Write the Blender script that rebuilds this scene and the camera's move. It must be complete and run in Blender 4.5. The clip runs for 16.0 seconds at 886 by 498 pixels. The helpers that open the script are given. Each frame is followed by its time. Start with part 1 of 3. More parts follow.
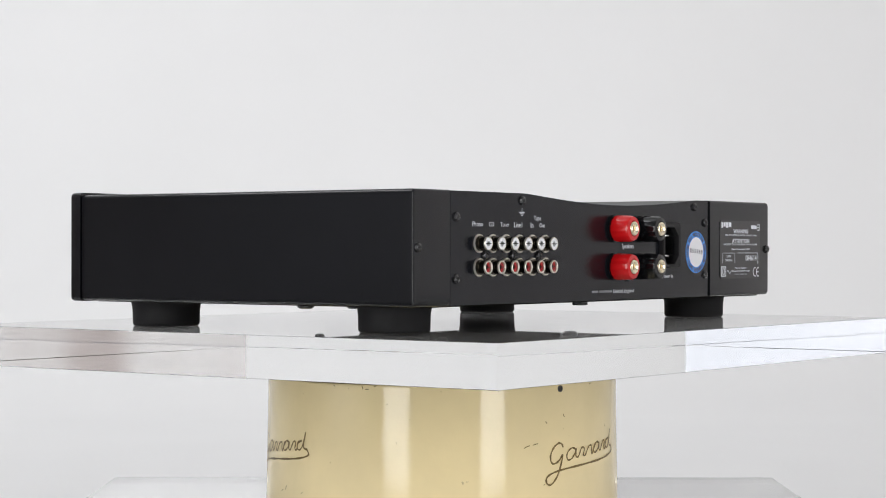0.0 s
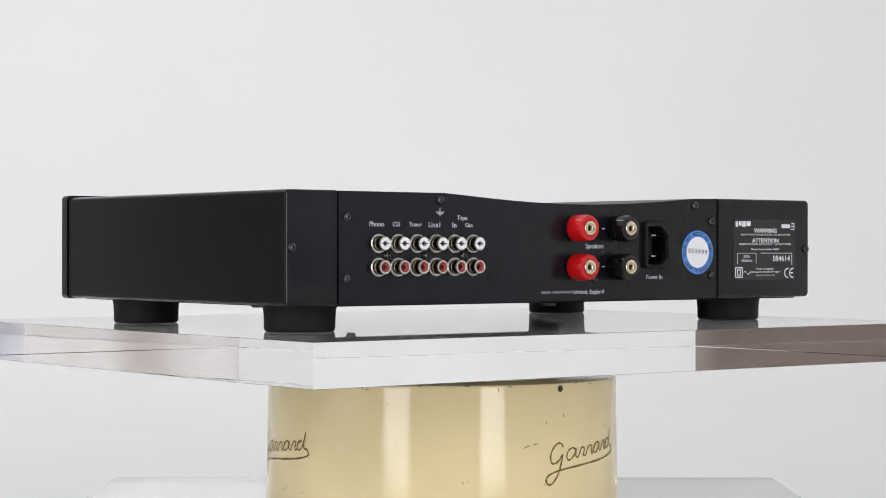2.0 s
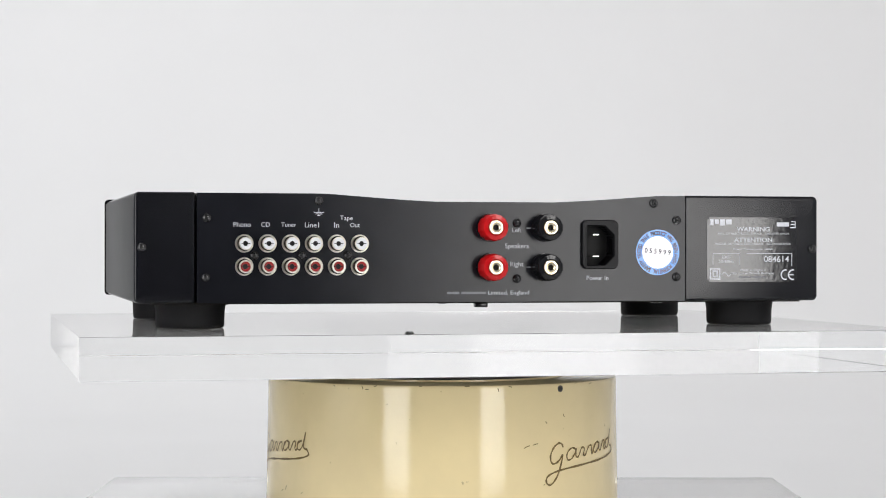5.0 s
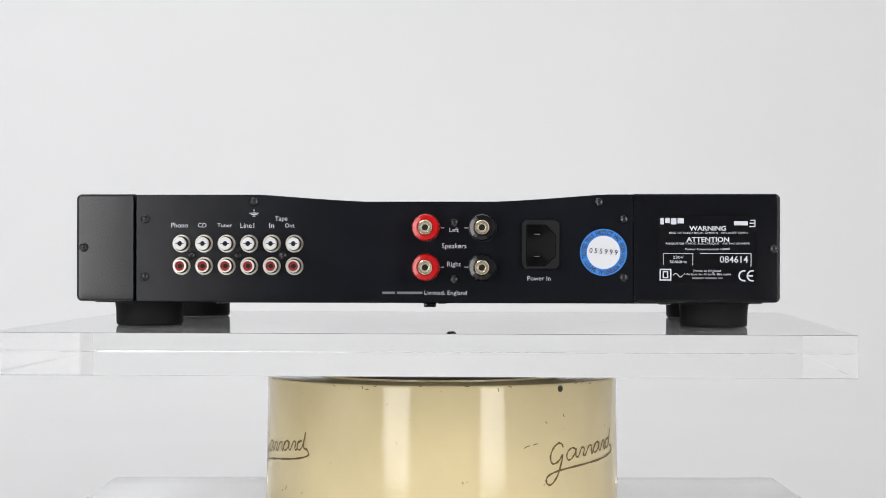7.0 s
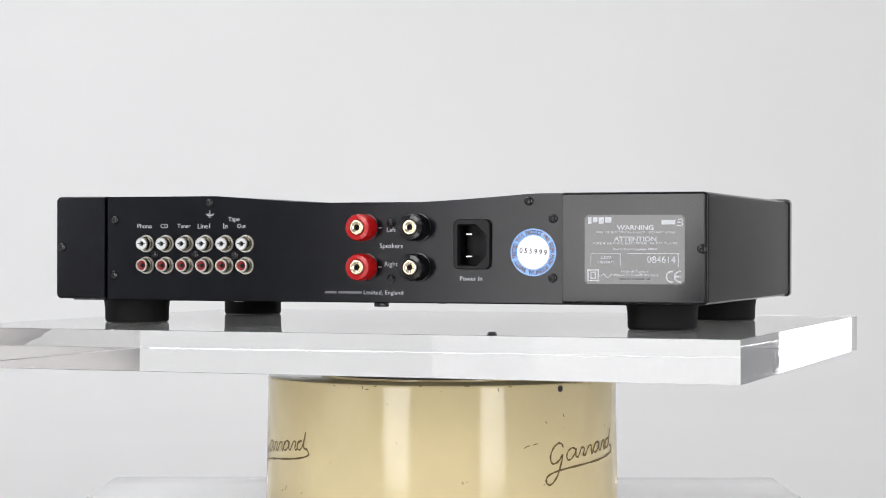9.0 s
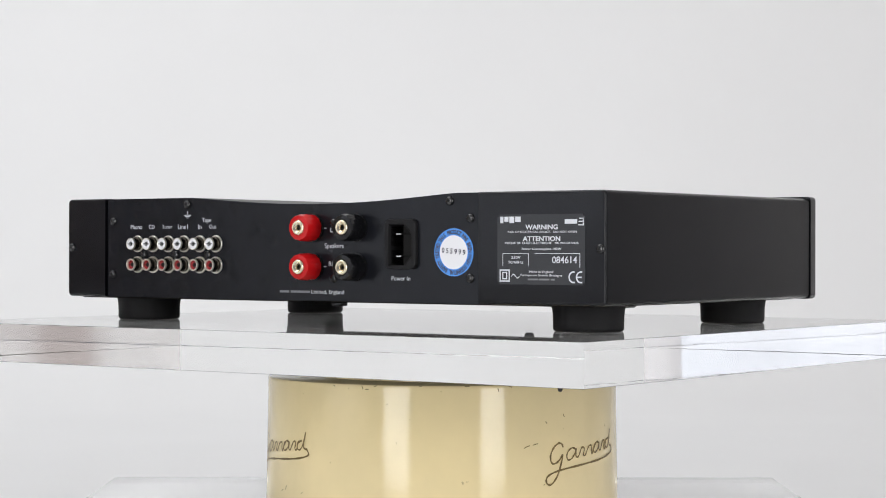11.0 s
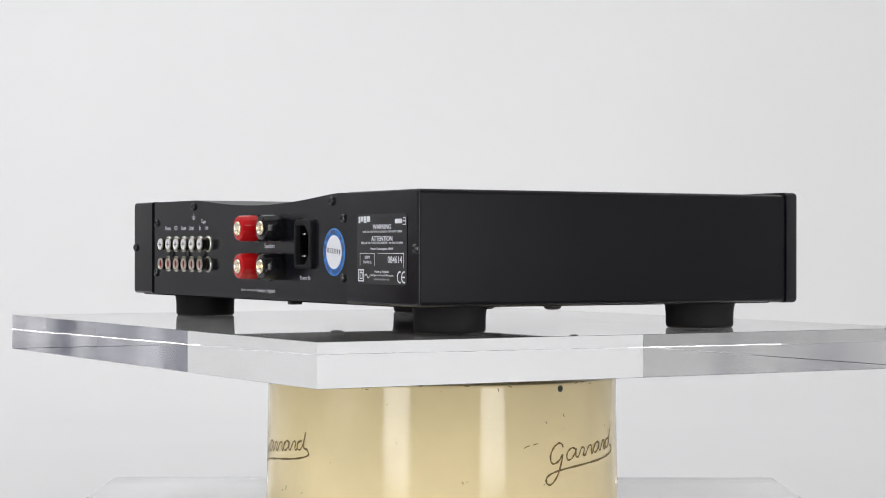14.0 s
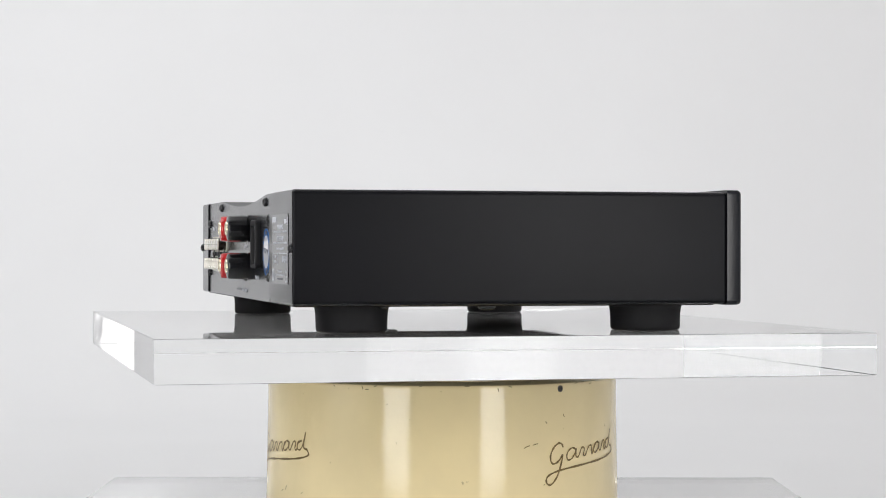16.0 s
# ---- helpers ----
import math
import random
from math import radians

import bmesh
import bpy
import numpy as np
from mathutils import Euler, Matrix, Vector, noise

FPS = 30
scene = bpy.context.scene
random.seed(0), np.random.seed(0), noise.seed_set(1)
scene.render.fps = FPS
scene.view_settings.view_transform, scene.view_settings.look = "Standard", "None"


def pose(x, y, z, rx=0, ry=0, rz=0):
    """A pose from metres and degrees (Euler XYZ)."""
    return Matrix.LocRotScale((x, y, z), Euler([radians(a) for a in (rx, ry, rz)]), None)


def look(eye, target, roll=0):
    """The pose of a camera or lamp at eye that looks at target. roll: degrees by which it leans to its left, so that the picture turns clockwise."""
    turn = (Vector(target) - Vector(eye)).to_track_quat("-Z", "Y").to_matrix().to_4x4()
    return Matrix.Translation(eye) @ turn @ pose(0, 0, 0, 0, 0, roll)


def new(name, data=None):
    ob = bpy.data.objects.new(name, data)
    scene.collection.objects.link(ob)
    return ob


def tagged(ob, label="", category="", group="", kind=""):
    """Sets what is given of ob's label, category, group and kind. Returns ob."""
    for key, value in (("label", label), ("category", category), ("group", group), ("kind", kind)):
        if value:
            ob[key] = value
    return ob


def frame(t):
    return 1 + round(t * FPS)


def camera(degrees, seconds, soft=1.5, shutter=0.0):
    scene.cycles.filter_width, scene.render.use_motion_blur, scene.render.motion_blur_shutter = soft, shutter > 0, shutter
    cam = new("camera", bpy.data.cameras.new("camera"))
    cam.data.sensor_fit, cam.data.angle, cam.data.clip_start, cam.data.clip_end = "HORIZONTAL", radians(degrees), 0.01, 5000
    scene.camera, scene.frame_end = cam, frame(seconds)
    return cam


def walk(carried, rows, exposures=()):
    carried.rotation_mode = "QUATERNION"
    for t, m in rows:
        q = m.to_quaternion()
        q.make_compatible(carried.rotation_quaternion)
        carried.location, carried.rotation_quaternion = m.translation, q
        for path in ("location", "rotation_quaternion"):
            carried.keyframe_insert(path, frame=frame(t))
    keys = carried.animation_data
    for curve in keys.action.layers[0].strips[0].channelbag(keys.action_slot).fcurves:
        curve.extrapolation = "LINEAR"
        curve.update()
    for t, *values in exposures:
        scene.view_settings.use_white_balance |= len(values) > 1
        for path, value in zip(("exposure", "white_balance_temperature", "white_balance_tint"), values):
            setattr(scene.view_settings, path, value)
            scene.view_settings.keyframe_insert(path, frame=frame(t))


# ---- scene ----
cam = camera(24.376, 16.0, soft=1.0)
STAND = pose(0.0005, -1.4033, 0.0488, 90.008, -0.062, 0)
walk(cam, [(0, STAND), (16, STAND)])

# ---- light ----
world = bpy.data.worlds.new("world")
world.use_nodes = True
scene.world = world
world.node_tree.nodes["Background"].inputs[0].default_value = (0.9, 0.95, 1.0, 1)
world.node_tree.nodes["Background"].inputs[1].default_value = 0.12
scene.view_settings.exposure = -0.01


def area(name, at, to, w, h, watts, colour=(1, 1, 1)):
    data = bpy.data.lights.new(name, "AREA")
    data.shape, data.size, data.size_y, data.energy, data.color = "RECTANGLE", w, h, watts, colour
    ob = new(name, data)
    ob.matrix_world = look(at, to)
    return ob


area("strip_light_left", (-1.15, -2.12, 0.20), (0, -0.1, 0.20), 0.68, 2.0, 27, (1, 0.99, 0.985))
area("strip_light_right", (0.89, -1.46, 0.12), (0, -0.1, 0.12), 0.45, 1.5, 13.5, (1, 0.985, 0.97))
# unseen lamp added to brighten the backdrop from the upper left
area("backdrop_fill_light", (-1.15, 0.25, 1.9), (0.55, 1.8, 0.95), 1.5, 1.3, 27, (0.955, 0.975, 1))
# unseen bluish lamp added for the sheen on the amplifier's side
area("side_fill_light", (-1.86, -0.85, 0.45), (0, -0.85, 0.45), 0.8, 1.3, 1.6, (0.86, 0.92, 1))


# ---- materials ----
def material(name, colour, rough=0.5, metal=0.0, coat=0.0, vary=0.08, scale=60.0, bump=0.0, bump_scale=900.0, spec=0.5, patchy=0.15):
    m = bpy.data.materials.new(name)
    m.use_nodes = True
    nt = m.node_tree
    b = nt.nodes["Principled BSDF"]
    tc = nt.nodes.new("ShaderNodeTexCoord")
    n1 = nt.nodes.new("ShaderNodeTexNoise")
    n1.inputs["Scale"].default_value, n1.inputs["Detail"].default_value = scale, 6
    nt.links.new(tc.outputs["Object"], n1.inputs["Vector"])
    ramp = nt.nodes.new("ShaderNodeValToRGB")
    ramp.color_ramp.elements[0].position, ramp.color_ramp.elements[1].position = 0.3, 0.7
    ramp.color_ramp.elements[0].color = (*[c * (1 - vary) for c in colour], 1)
    ramp.color_ramp.elements[1].color = (*[min(1, c * (1 + vary)) for c in colour], 1)
    nt.links.new(n1.outputs["Fac"], ramp.inputs["Fac"])
    nt.links.new(ramp.outputs["Color"], b.inputs["Base Color"])
    b.inputs["Roughness"].default_value, b.inputs["Metallic"].default_value = rough, metal
    b.inputs["Coat Weight"].default_value = coat
    b.inputs["Specular IOR Level"].default_value = spec
    mr = nt.nodes.new("ShaderNodeMapRange")
    mr.inputs["To Min"].default_value, mr.inputs["To Max"].default_value = rough * (1 - patchy), min(1, rough * (1 + patchy))
    n2 = nt.nodes.new("ShaderNodeTexNoise")
    n2.inputs["Scale"].default_value, n2.inputs["Detail"].default_value = scale * 0.35, 4
    nt.links.new(tc.outputs["Object"], n2.inputs["Vector"])
    nt.links.new(n2.outputs["Fac"], mr.inputs["Value"])
    nt.links.new(mr.outputs["Result"], b.inputs["Roughness"])
    if bump:
        n3 = nt.nodes.new("ShaderNodeTexNoise")
        n3.inputs["Scale"].default_value, n3.inputs["Detail"].default_value = bump_scale, 3
        nt.links.new(tc.outputs["Object"], n3.inputs["Vector"])
        bp = nt.nodes.new("ShaderNodeBump")
        bp.inputs["Strength"].default_value, bp.inputs["Distance"].default_value = bump, 0.0004
        nt.links.new(n3.outputs["Fac"], bp.inputs["Height"])
        nt.links.new(bp.outputs["Normal"], b.inputs["Normal"])
    return m


BLACK = material("satin_black_paint", (0.0085, 0.0092, 0.0122), 0.12, spec=0.27, bump=0.12, bump_scale=2600, vary=0.14, scale=45, patchy=0.75)
SIDE = material("anodised_black_side", (0.0038, 0.0040, 0.0055), 0.38, spec=0.17, bump=0.2, bump_scale=3000, vary=0.15, scale=20)
CAPS = material("satin_black_casing", (0.0048, 0.0052, 0.0072), 0.19, bump=0.04, bump_scale=2600, vary=0.15, scale=60, spec=0.36, patchy=0.6)
MOULDED = material("dull_black_plastic", (0.008, 0.008, 0.009), 0.5, spec=0.25, bump=0.05)
PLASTIC = material("black_plastic", (0.006, 0.006, 0.007), 0.15, bump=0.03)
RUBBER = material("black_rubber", (0.007, 0.007, 0.0078), 0.66, spec=0.3, bump=0.2, bump_scale=3000)
TRAY = material("matte_black_underside", (0.012, 0.011, 0.010), 0.95, spec=0.03)
# near-black that puts the shade of holes, slots and gaps into the colour
RECESS_SHADE = material("recess_shade_black", (0.004, 0.004, 0.004), 0.7)
SCREW = material("blackened_steel", (0.010, 0.010, 0.011), 0.22, coat=0.4, vary=0.2, scale=300)
NICKEL = material("nickel_plated_brass", (0.82, 0.78, 0.70), 0.3, metal=1.0, vary=0.1, scale=300)
# the black panel's reflection on the jack barrels is put into this colour
BRASS = material("darkened_brass", (0.10, 0.088, 0.07), 0.24, metal=1.0, vary=0.15, scale=300)
GILT = material("pale_gilt_brass", (0.86, 0.77, 0.58), 0.24, metal=1.0, vary=0.12, scale=300)
STEEL = material("bright_steel", (0.7, 0.7, 0.7), 0.2, metal=1.0, vary=0.05)
RED = material("red_plastic", (0.54, 0.007, 0.009), 0.16, coat=0.0, vary=0.08)
REDIN = material("red_insert", (0.32, 0.014, 0.014), 0.4)
WHITEIN = material("white_insert", (0.80, 0.81, 0.83), 0.4, vary=0.03)
INK = material("white_print", (0.68, 0.70, 0.75), 0.5, vary=0.05)
DIMINK = material("faint_white_print", (0.20, 0.205, 0.22), 0.5, vary=0.1, scale=900)
DARKINK = material("dark_print", (0.03, 0.035, 0.06), 0.5)
STICKER = material("blue_sticker", (0.055, 0.27, 0.78), 0.09, vary=0.04, spec=0.8)
PAPER = material("white_sticker", (0.82, 0.83, 0.86), 0.09, vary=0.02, spec=0.8)
LABEL = material("gloss_black_label", (0.003, 0.003, 0.004), 0.06, spec=0.7, vary=0.2, bump=0.07, bump_scale=420)
GOLD = material("brown_print", (0.20, 0.135, 0.04), 0.45, vary=0.25, scale=400)
BEARING = material("dark_bearing_plate", (0.05, 0.045, 0.04), 0.5)


def enamel_material():
    m = material("cream_enamel", (0.89, 0.74, 0.415), 0.08, coat=0.0, vary=0.07, scale=14, bump=0.22, bump_scale=240, spec=0.5)
    nt = m.node_tree
    b = nt.nodes["Principled BSDF"]
    base = b.inputs["Base Color"].links[0].from_socket
    tc = nt.nodes["Texture Coordinate"]
    # scattered chips and rubbed marks
    spots = nt.nodes.new("ShaderNodeTexNoise")
    spots.inputs["Scale"].default_value, spots.inputs["Detail"].default_value = 130, 5
    nt.links.new(tc.outputs["Object"], spots.inputs["Vector"])
    ramp = nt.nodes.new("ShaderNodeValToRGB")
    ramp.color_ramp.elements[0].position, ramp.color_ramp.elements[1].position = 0.715, 0.78
    nt.links.new(spots.outputs["Fac"], ramp.inputs["Fac"])
    mix = nt.nodes.new("ShaderNodeMix")
    mix.data_type = "RGBA"
    nt.links.new(ramp.outputs["Color"], mix.inputs[0])
    nt.links.new(base, mix.inputs[6])
    mix.inputs[7].default_value = (0.36, 0.26, 0.13, 1)
    # soft handling stains, running down the side
    mp = nt.nodes.new("ShaderNodeMapping")
    mp.inputs["Scale"].default_value = (1.0, 1.0, 0.45)
    nt.links.new(tc.outputs["Object"], mp.inputs["Vector"])
    soft = nt.nodes.new("ShaderNodeTexNoise")
    soft.inputs["Scale"].default_value, soft.inputs["Detail"].default_value = 26, 5
    nt.links.new(mp.outputs["Vector"], soft.inputs["Vector"])
    fade = nt.nodes.new("ShaderNodeMapRange")
    fade.inputs["From Min"].default_value, fade.inputs["From Max"].default_value, fade.inputs["To Max"].default_value = 0.52, 0.78, 0.45
    nt.links.new(soft.outputs["Fac"], fade.inputs["Value"])
    stain = nt.nodes.new("ShaderNodeMix")
    stain.data_type = "RGBA"
    nt.links.new(fade.outputs["Result"], stain.inputs[0])
    nt.links.new(mix.outputs[2], stain.inputs[6])
    stain.inputs[7].default_value = (0.76, 0.64, 0.34, 1)
    nt.links.new(stain.outputs[2], b.inputs["Base Color"])
    return m


ENAMEL = enamel_material()


def acrylic_material():
    m = bpy.data.materials.new("clear_acrylic")
    m.use_nodes = True
    b = m.node_tree.nodes["Principled BSDF"]
    b.inputs["Base Color"].default_value = (0.975, 0.978, 0.974, 1)
    b.inputs["Transmission Weight"].default_value = 1
    b.inputs["IOR"].default_value = 1.49
    b.inputs["Specular Tint"].default_value = (0.4, 0.4, 0.4, 1)
    nt = m.node_tree
    tc = nt.nodes.new("ShaderNodeTexCoord")
    mp = nt.nodes.new("ShaderNodeMapping")
    mp.inputs["Scale"].default_value = (1.0, 1.0, 5.0)
    n = nt.nodes.new("ShaderNodeTexNoise")
    n.inputs["Scale"].default_value, n.inputs["Detail"].default_value = 14, 5
    nt.links.new(tc.outputs["Object"], mp.inputs["Vector"])
    nt.links.new(mp.outputs["Vector"], n.inputs["Vector"])
    mr = nt.nodes.new("ShaderNodeMapRange")
    mr.inputs["From Min"].default_value, mr.inputs["From Max"].default_value = 0.35, 0.7
    mr.inputs["To Min"].default_value, mr.inputs["To Max"].default_value = 0.0, 0.012
    nt.links.new(n.outputs["Fac"], mr.inputs["Value"])
    nt.links.new(mr.outputs["Result"], b.inputs["Roughness"])
    bp = nt.nodes.new("ShaderNodeBump")
    bp.inputs["Strength"].default_value, bp.inputs["Distance"].default_value = 0.012, 0.0015
    nt.links.new(n.outputs["Fac"], bp.inputs["Height"])
    nt.links.new(bp.outputs["Normal"], b.inputs["Normal"])
    return m


ACRYLIC = acrylic_material()


def dusty_material():
    """The plates' upper faces: clear acrylic under a thin film of pale dust and wiping marks."""
    m = bpy.data.materials.new("dusty_acrylic")
    m.use_nodes = True
    nt = m.node_tree
    b = nt.nodes["Principled BSDF"]
    b.inputs["Base Color"].default_value = (0.985, 0.99, 0.988, 1)
    b.inputs["Transmission Weight"].default_value = 1
    b.inputs["IOR"].default_value = 1.49
    b.inputs["Roughness"].default_value = 0.015
    d = nt.nodes.new("ShaderNodeBsdfDiffuse")
    d.inputs["Color"].default_value = (0.8, 0.79, 0.78, 1)
    tc = nt.nodes.new("ShaderNodeTexCoord")
    mp = nt.nodes.new("ShaderNodeMapping")
    mp.inputs["Scale"].default_value = (1.0, 2.5, 1.0)
    n = nt.nodes.new("ShaderNodeTexNoise")
    n.inputs["Scale"].default_value, n.inputs["Detail"].default_value = 24, 7
    nt.links.new(tc.outputs["Object"], mp.inputs["Vector"])
    nt.links.new(mp.outputs["Vector"], n.inputs["Vector"])
    mr = nt.nodes.new("ShaderNodeMapRange")
    mr.inputs["From Min"].default_value, mr.inputs["From Max"].default_value = 0.35, 0.7
    mr.inputs["To Min"].default_value, mr.inputs["To Max"].default_value = 0.03, 0.09
    nt.links.new(n.outputs["Fac"], mr.inputs["Value"])
    mix = nt.nodes.new("ShaderNodeMixShader")
    nt.links.new(mr.outputs["Result"], mix.inputs[0])
    nt.links.new(b.outputs[0], mix.inputs[1])
    nt.links.new(d.outputs[0], mix.inputs[2])
    nt.links.new(mix.outputs[0], nt.nodes["Material Output"].inputs["Surface"])
    return m


DUSTY = dusty_material()
WHITE = material("white_backdrop_paper", (0.80, 0.80, 0.80), 0.9, vary=0.012, scale=3, spec=0.1)
PAINT = material("white_wall_paint", (0.75, 0.75, 0.74), 0.8, vary=0.02, scale=4)


def streaky_material(name, dark, light, cover):
    """Unseen wall of pale paint; uneven darker upright bands added for the plates' reflections."""
    m = material(name, light, 0.8, vary=0.05, scale=4)
    nt = m.node_tree
    b = nt.nodes["Principled BSDF"]
    base = b.inputs["Base Color"].links[0].from_socket
    mp = nt.nodes.new("ShaderNodeMapping")
    mp.inputs["Scale"].default_value = (1.0, 1.0, 0.16)
    nt.links.new(nt.nodes["Texture Coordinate"].outputs["Object"], mp.inputs["Vector"])
    n = nt.nodes.new("ShaderNodeTexNoise")
    n.inputs["Scale"].default_value, n.inputs["Detail"].default_value = 6, 3
    nt.links.new(mp.outputs["Vector"], n.inputs["Vector"])
    mr = nt.nodes.new("ShaderNodeMapRange")
    mr.inputs["From Min"].default_value, mr.inputs["From Max"].default_value = cover - 0.09, cover + 0.09
    nt.links.new(n.outputs["Fac"], mr.inputs["Value"])
    mix = nt.nodes.new("ShaderNodeMix")
    mix.data_type = "RGBA"
    nt.links.new(mr.outputs["Result"], mix.inputs[0])
    mix.inputs[6].default_value = (*dark, 1)
    nt.links.new(base, mix.inputs[7])
    nt.links.new(mix.outputs[2], b.inputs["Base Color"])
    return m


BROWN = streaky_material("brown_wall", (0.28, 0.21, 0.18), (0.66, 0.60, 0.57), 0.55)
TAN = streaky_material("tan_wall", (0.58, 0.52, 0.50), (0.86, 0.84, 0.83), 0.46)
NAVY = streaky_material("blue_grey_wall", (0.09, 0.097, 0.14), (0.70, 0.71, 0.76), 0.47)
COOL = material("cool_white_wall", (0.86, 0.88, 0.95), 0.8, vary=0.05, scale=3)
PINK = material("warm_white_wall", (0.86, 0.83, 0.82), 0.8, vary=0.03, scale=4)
STONE = material("grey_floor", (0.22, 0.21, 0.20), 0.6, vary=0.15, scale=5)
GREY = streaky_material("grey_wall", (0.46, 0.47, 0.52), (0.86, 0.86, 0.86), 0.42)
DIM = material("dark_wall", (0.27, 0.27, 0.30), 0.8, vary=0.1, scale=4)


# ---- mesh helpers ----
def link(name, bm, mat, parent=None, label="", sharp=35):
    me = bpy.data.meshes.new(name)
    bmesh.ops.recalc_face_normals(bm, faces=bm.faces)
    bm.to_mesh(me)
    bm.free()
    me.materials.append(mat)
    me.polygons.foreach_set("use_smooth", [True] * len(me.polygons))
    me.set_sharp_from_angle(angle=radians(sharp))
    ob = new(name, me)
    ob.parent = parent
    return tagged(ob, label)


def part(name, bm, mat, parent, label=""):
    return link(name, bm, mat, parent, label)


def again(ob, parent, m):
    o = new(ob.name.split(".")[0], ob.data)
    o.parent = parent
    o.matrix_basis = m
    if "label" in ob:
        o["label"] = ob["label"]
    return o


def box(x0, x1, y0, y1, z0, z1, bevel=0.0, seg=3, bm=None):
    bm = bm or bmesh.new()
    made = bmesh.ops.create_cube(bm, size=1, matrix=Matrix.LocRotScale(((x0 + x1) / 2, (y0 + y1) / 2, (z0 + z1) / 2), None, (x1 - x0, y1 - y0, z1 - z0)))
    if bevel:
        edges = list({e for v in made["verts"] for e in v.link_edges})
        bmesh.ops.bevel(bm, geom=edges, offset=bevel, segments=seg, affect="EDGES", profile=0.5)
    return bm


def lathe(profile, n=32, at=(0, 0, 0), axis="z", bm=None, flute=0.0, flutes=10):
    """Turns (radius, height) pairs round an axis; axis 'y' points the height towards -y."""
    bm = bm or bmesh.new()
    rings = []
    for r, h in profile:
        ring = []
        for i in range(n):
            a = 2 * math.pi * i / n
            rr = r * (1 - flute * (0.5 + 0.5 * math.cos(flutes * a)) ** 3)
            p = (rr * math.cos(a), rr * math.sin(a), h) if axis == "z" else (rr * math.cos(a), -h, rr * math.sin(a))
            ring.append(bm.verts.new(Vector(at) + Vector(p)))
        rings.append(ring)
    for lo, hi in zip(rings, rings[1:]):
        for i in range(n):
            bm.faces.new((lo[i], lo[(i + 1) % n], hi[(i + 1) % n], hi[i]))
    for ring in (rings[0], rings[-1]):
        bm.faces.new(ring)
    return bm


def tube(profile, n=32, at=(0, 0, 0), axis="z"):
    """A closed ring: the profile's last pair joins its first."""
    bm = bmesh.new()
    rings = []
    for r, h in profile:
        rings.append([bm.verts.new(Vector(at) + Vector((r * math.cos(a), r * math.sin(a), h) if axis == "z" else (r * math.cos(a), -h, r * math.sin(a))))
                      for a in [2 * math.pi * i / n for i in range(n)]])
    for lo, hi in zip(rings, rings[1:] + rings[:1]):
        for i in range(n):
            bm.faces.new((lo[i], lo[(i + 1) % n], hi[(i + 1) % n], hi[i]))
    return bm


def prism(outline, y0, y1, bm=None):
    """An outline of (x, z) pairs carried along y."""
    bm = bm or bmesh.new()
    a = [bm.verts.new((x, y0, z)) for x, z in outline]
    b = [bm.verts.new((x, y1, z)) for x, z in outline]
    bm.faces.new(a)
    bm.faces.new(b)
    for i in range(len(a)):
        j = (i + 1) % len(a)
        bm.faces.new((a[i], a[j], b[j], b[i]))
    return bm


def holed_prism(outline, hole, y0, y1):
    """An (x, z) outline with an opening, carried along y."""
    bm = bmesh.new()
    for y in (y0, y1):
        edges = []
        for loop in (outline, hole):
            v = [bm.verts.new((x, y, z)) for x, z in loop]
            edges += [bm.edges.new((v[i], v[(i + 1) % len(v)])) for i in range(len(v))]
        bmesh.ops.triangle_fill(bm, use_beauty=True, use_dissolve=False, edges=edges)
    bm.verts.ensure_lookup_table()
    n, at = len(outline) + len(hole), 0
    for loop in (outline, hole):
        k = len(loop)
        for i in range(k):
            j = (i + 1) % k
            bm.faces.new([bm.verts[q] for q in (at + i, at + j, n + at + j, n + at + i)])
        at += k
    return bm


def text_mesh(body, bold=0.0, depth=0.05):
    data = bpy.data.curves.new("print", "FONT")
    data.body, data.size, data.extrude, data.offset = body, 1, depth, bold
    data.align_x, data.resolution_u = "CENTER", 3
    ob = bpy.data.objects.new("print", data)
    scene.collection.objects.link(ob)
    me = bpy.data.meshes.new_from_object(ob.evaluated_get(bpy.context.evaluated_depsgraph_get()))
    bpy.data.objects.remove(ob)
    return me


def lettering(name, body, x, y, z, width, mat, parent, bold=0.0, tall=1.0):
    """Raised print on a face that looks towards -y, centred on (x, z)."""
    me = text_mesh(body, bold)
    co = np.empty(len(me.vertices) * 3)
    me.vertices.foreach_get("co", co)
    co = co.reshape(-1, 3)
    lo, hi = co.min(0), co.max(0)
    k = width / (hi[0] - lo[0])
    out = np.stack([x + (co[:, 0] - (lo[0] + hi[0]) / 2) * k, y - np.where(co[:, 2] > 0, 0.00012, 0.0), z + (co[:, 1] - (lo[1] + hi[1]) / 2) * k * tall], 1)
    me.vertices.foreach_set("co", out.ravel())
    me.materials.clear()
    me.materials.append(mat)
    me.update()
    ob = new(name, me)
    ob.parent = parent
    return ob


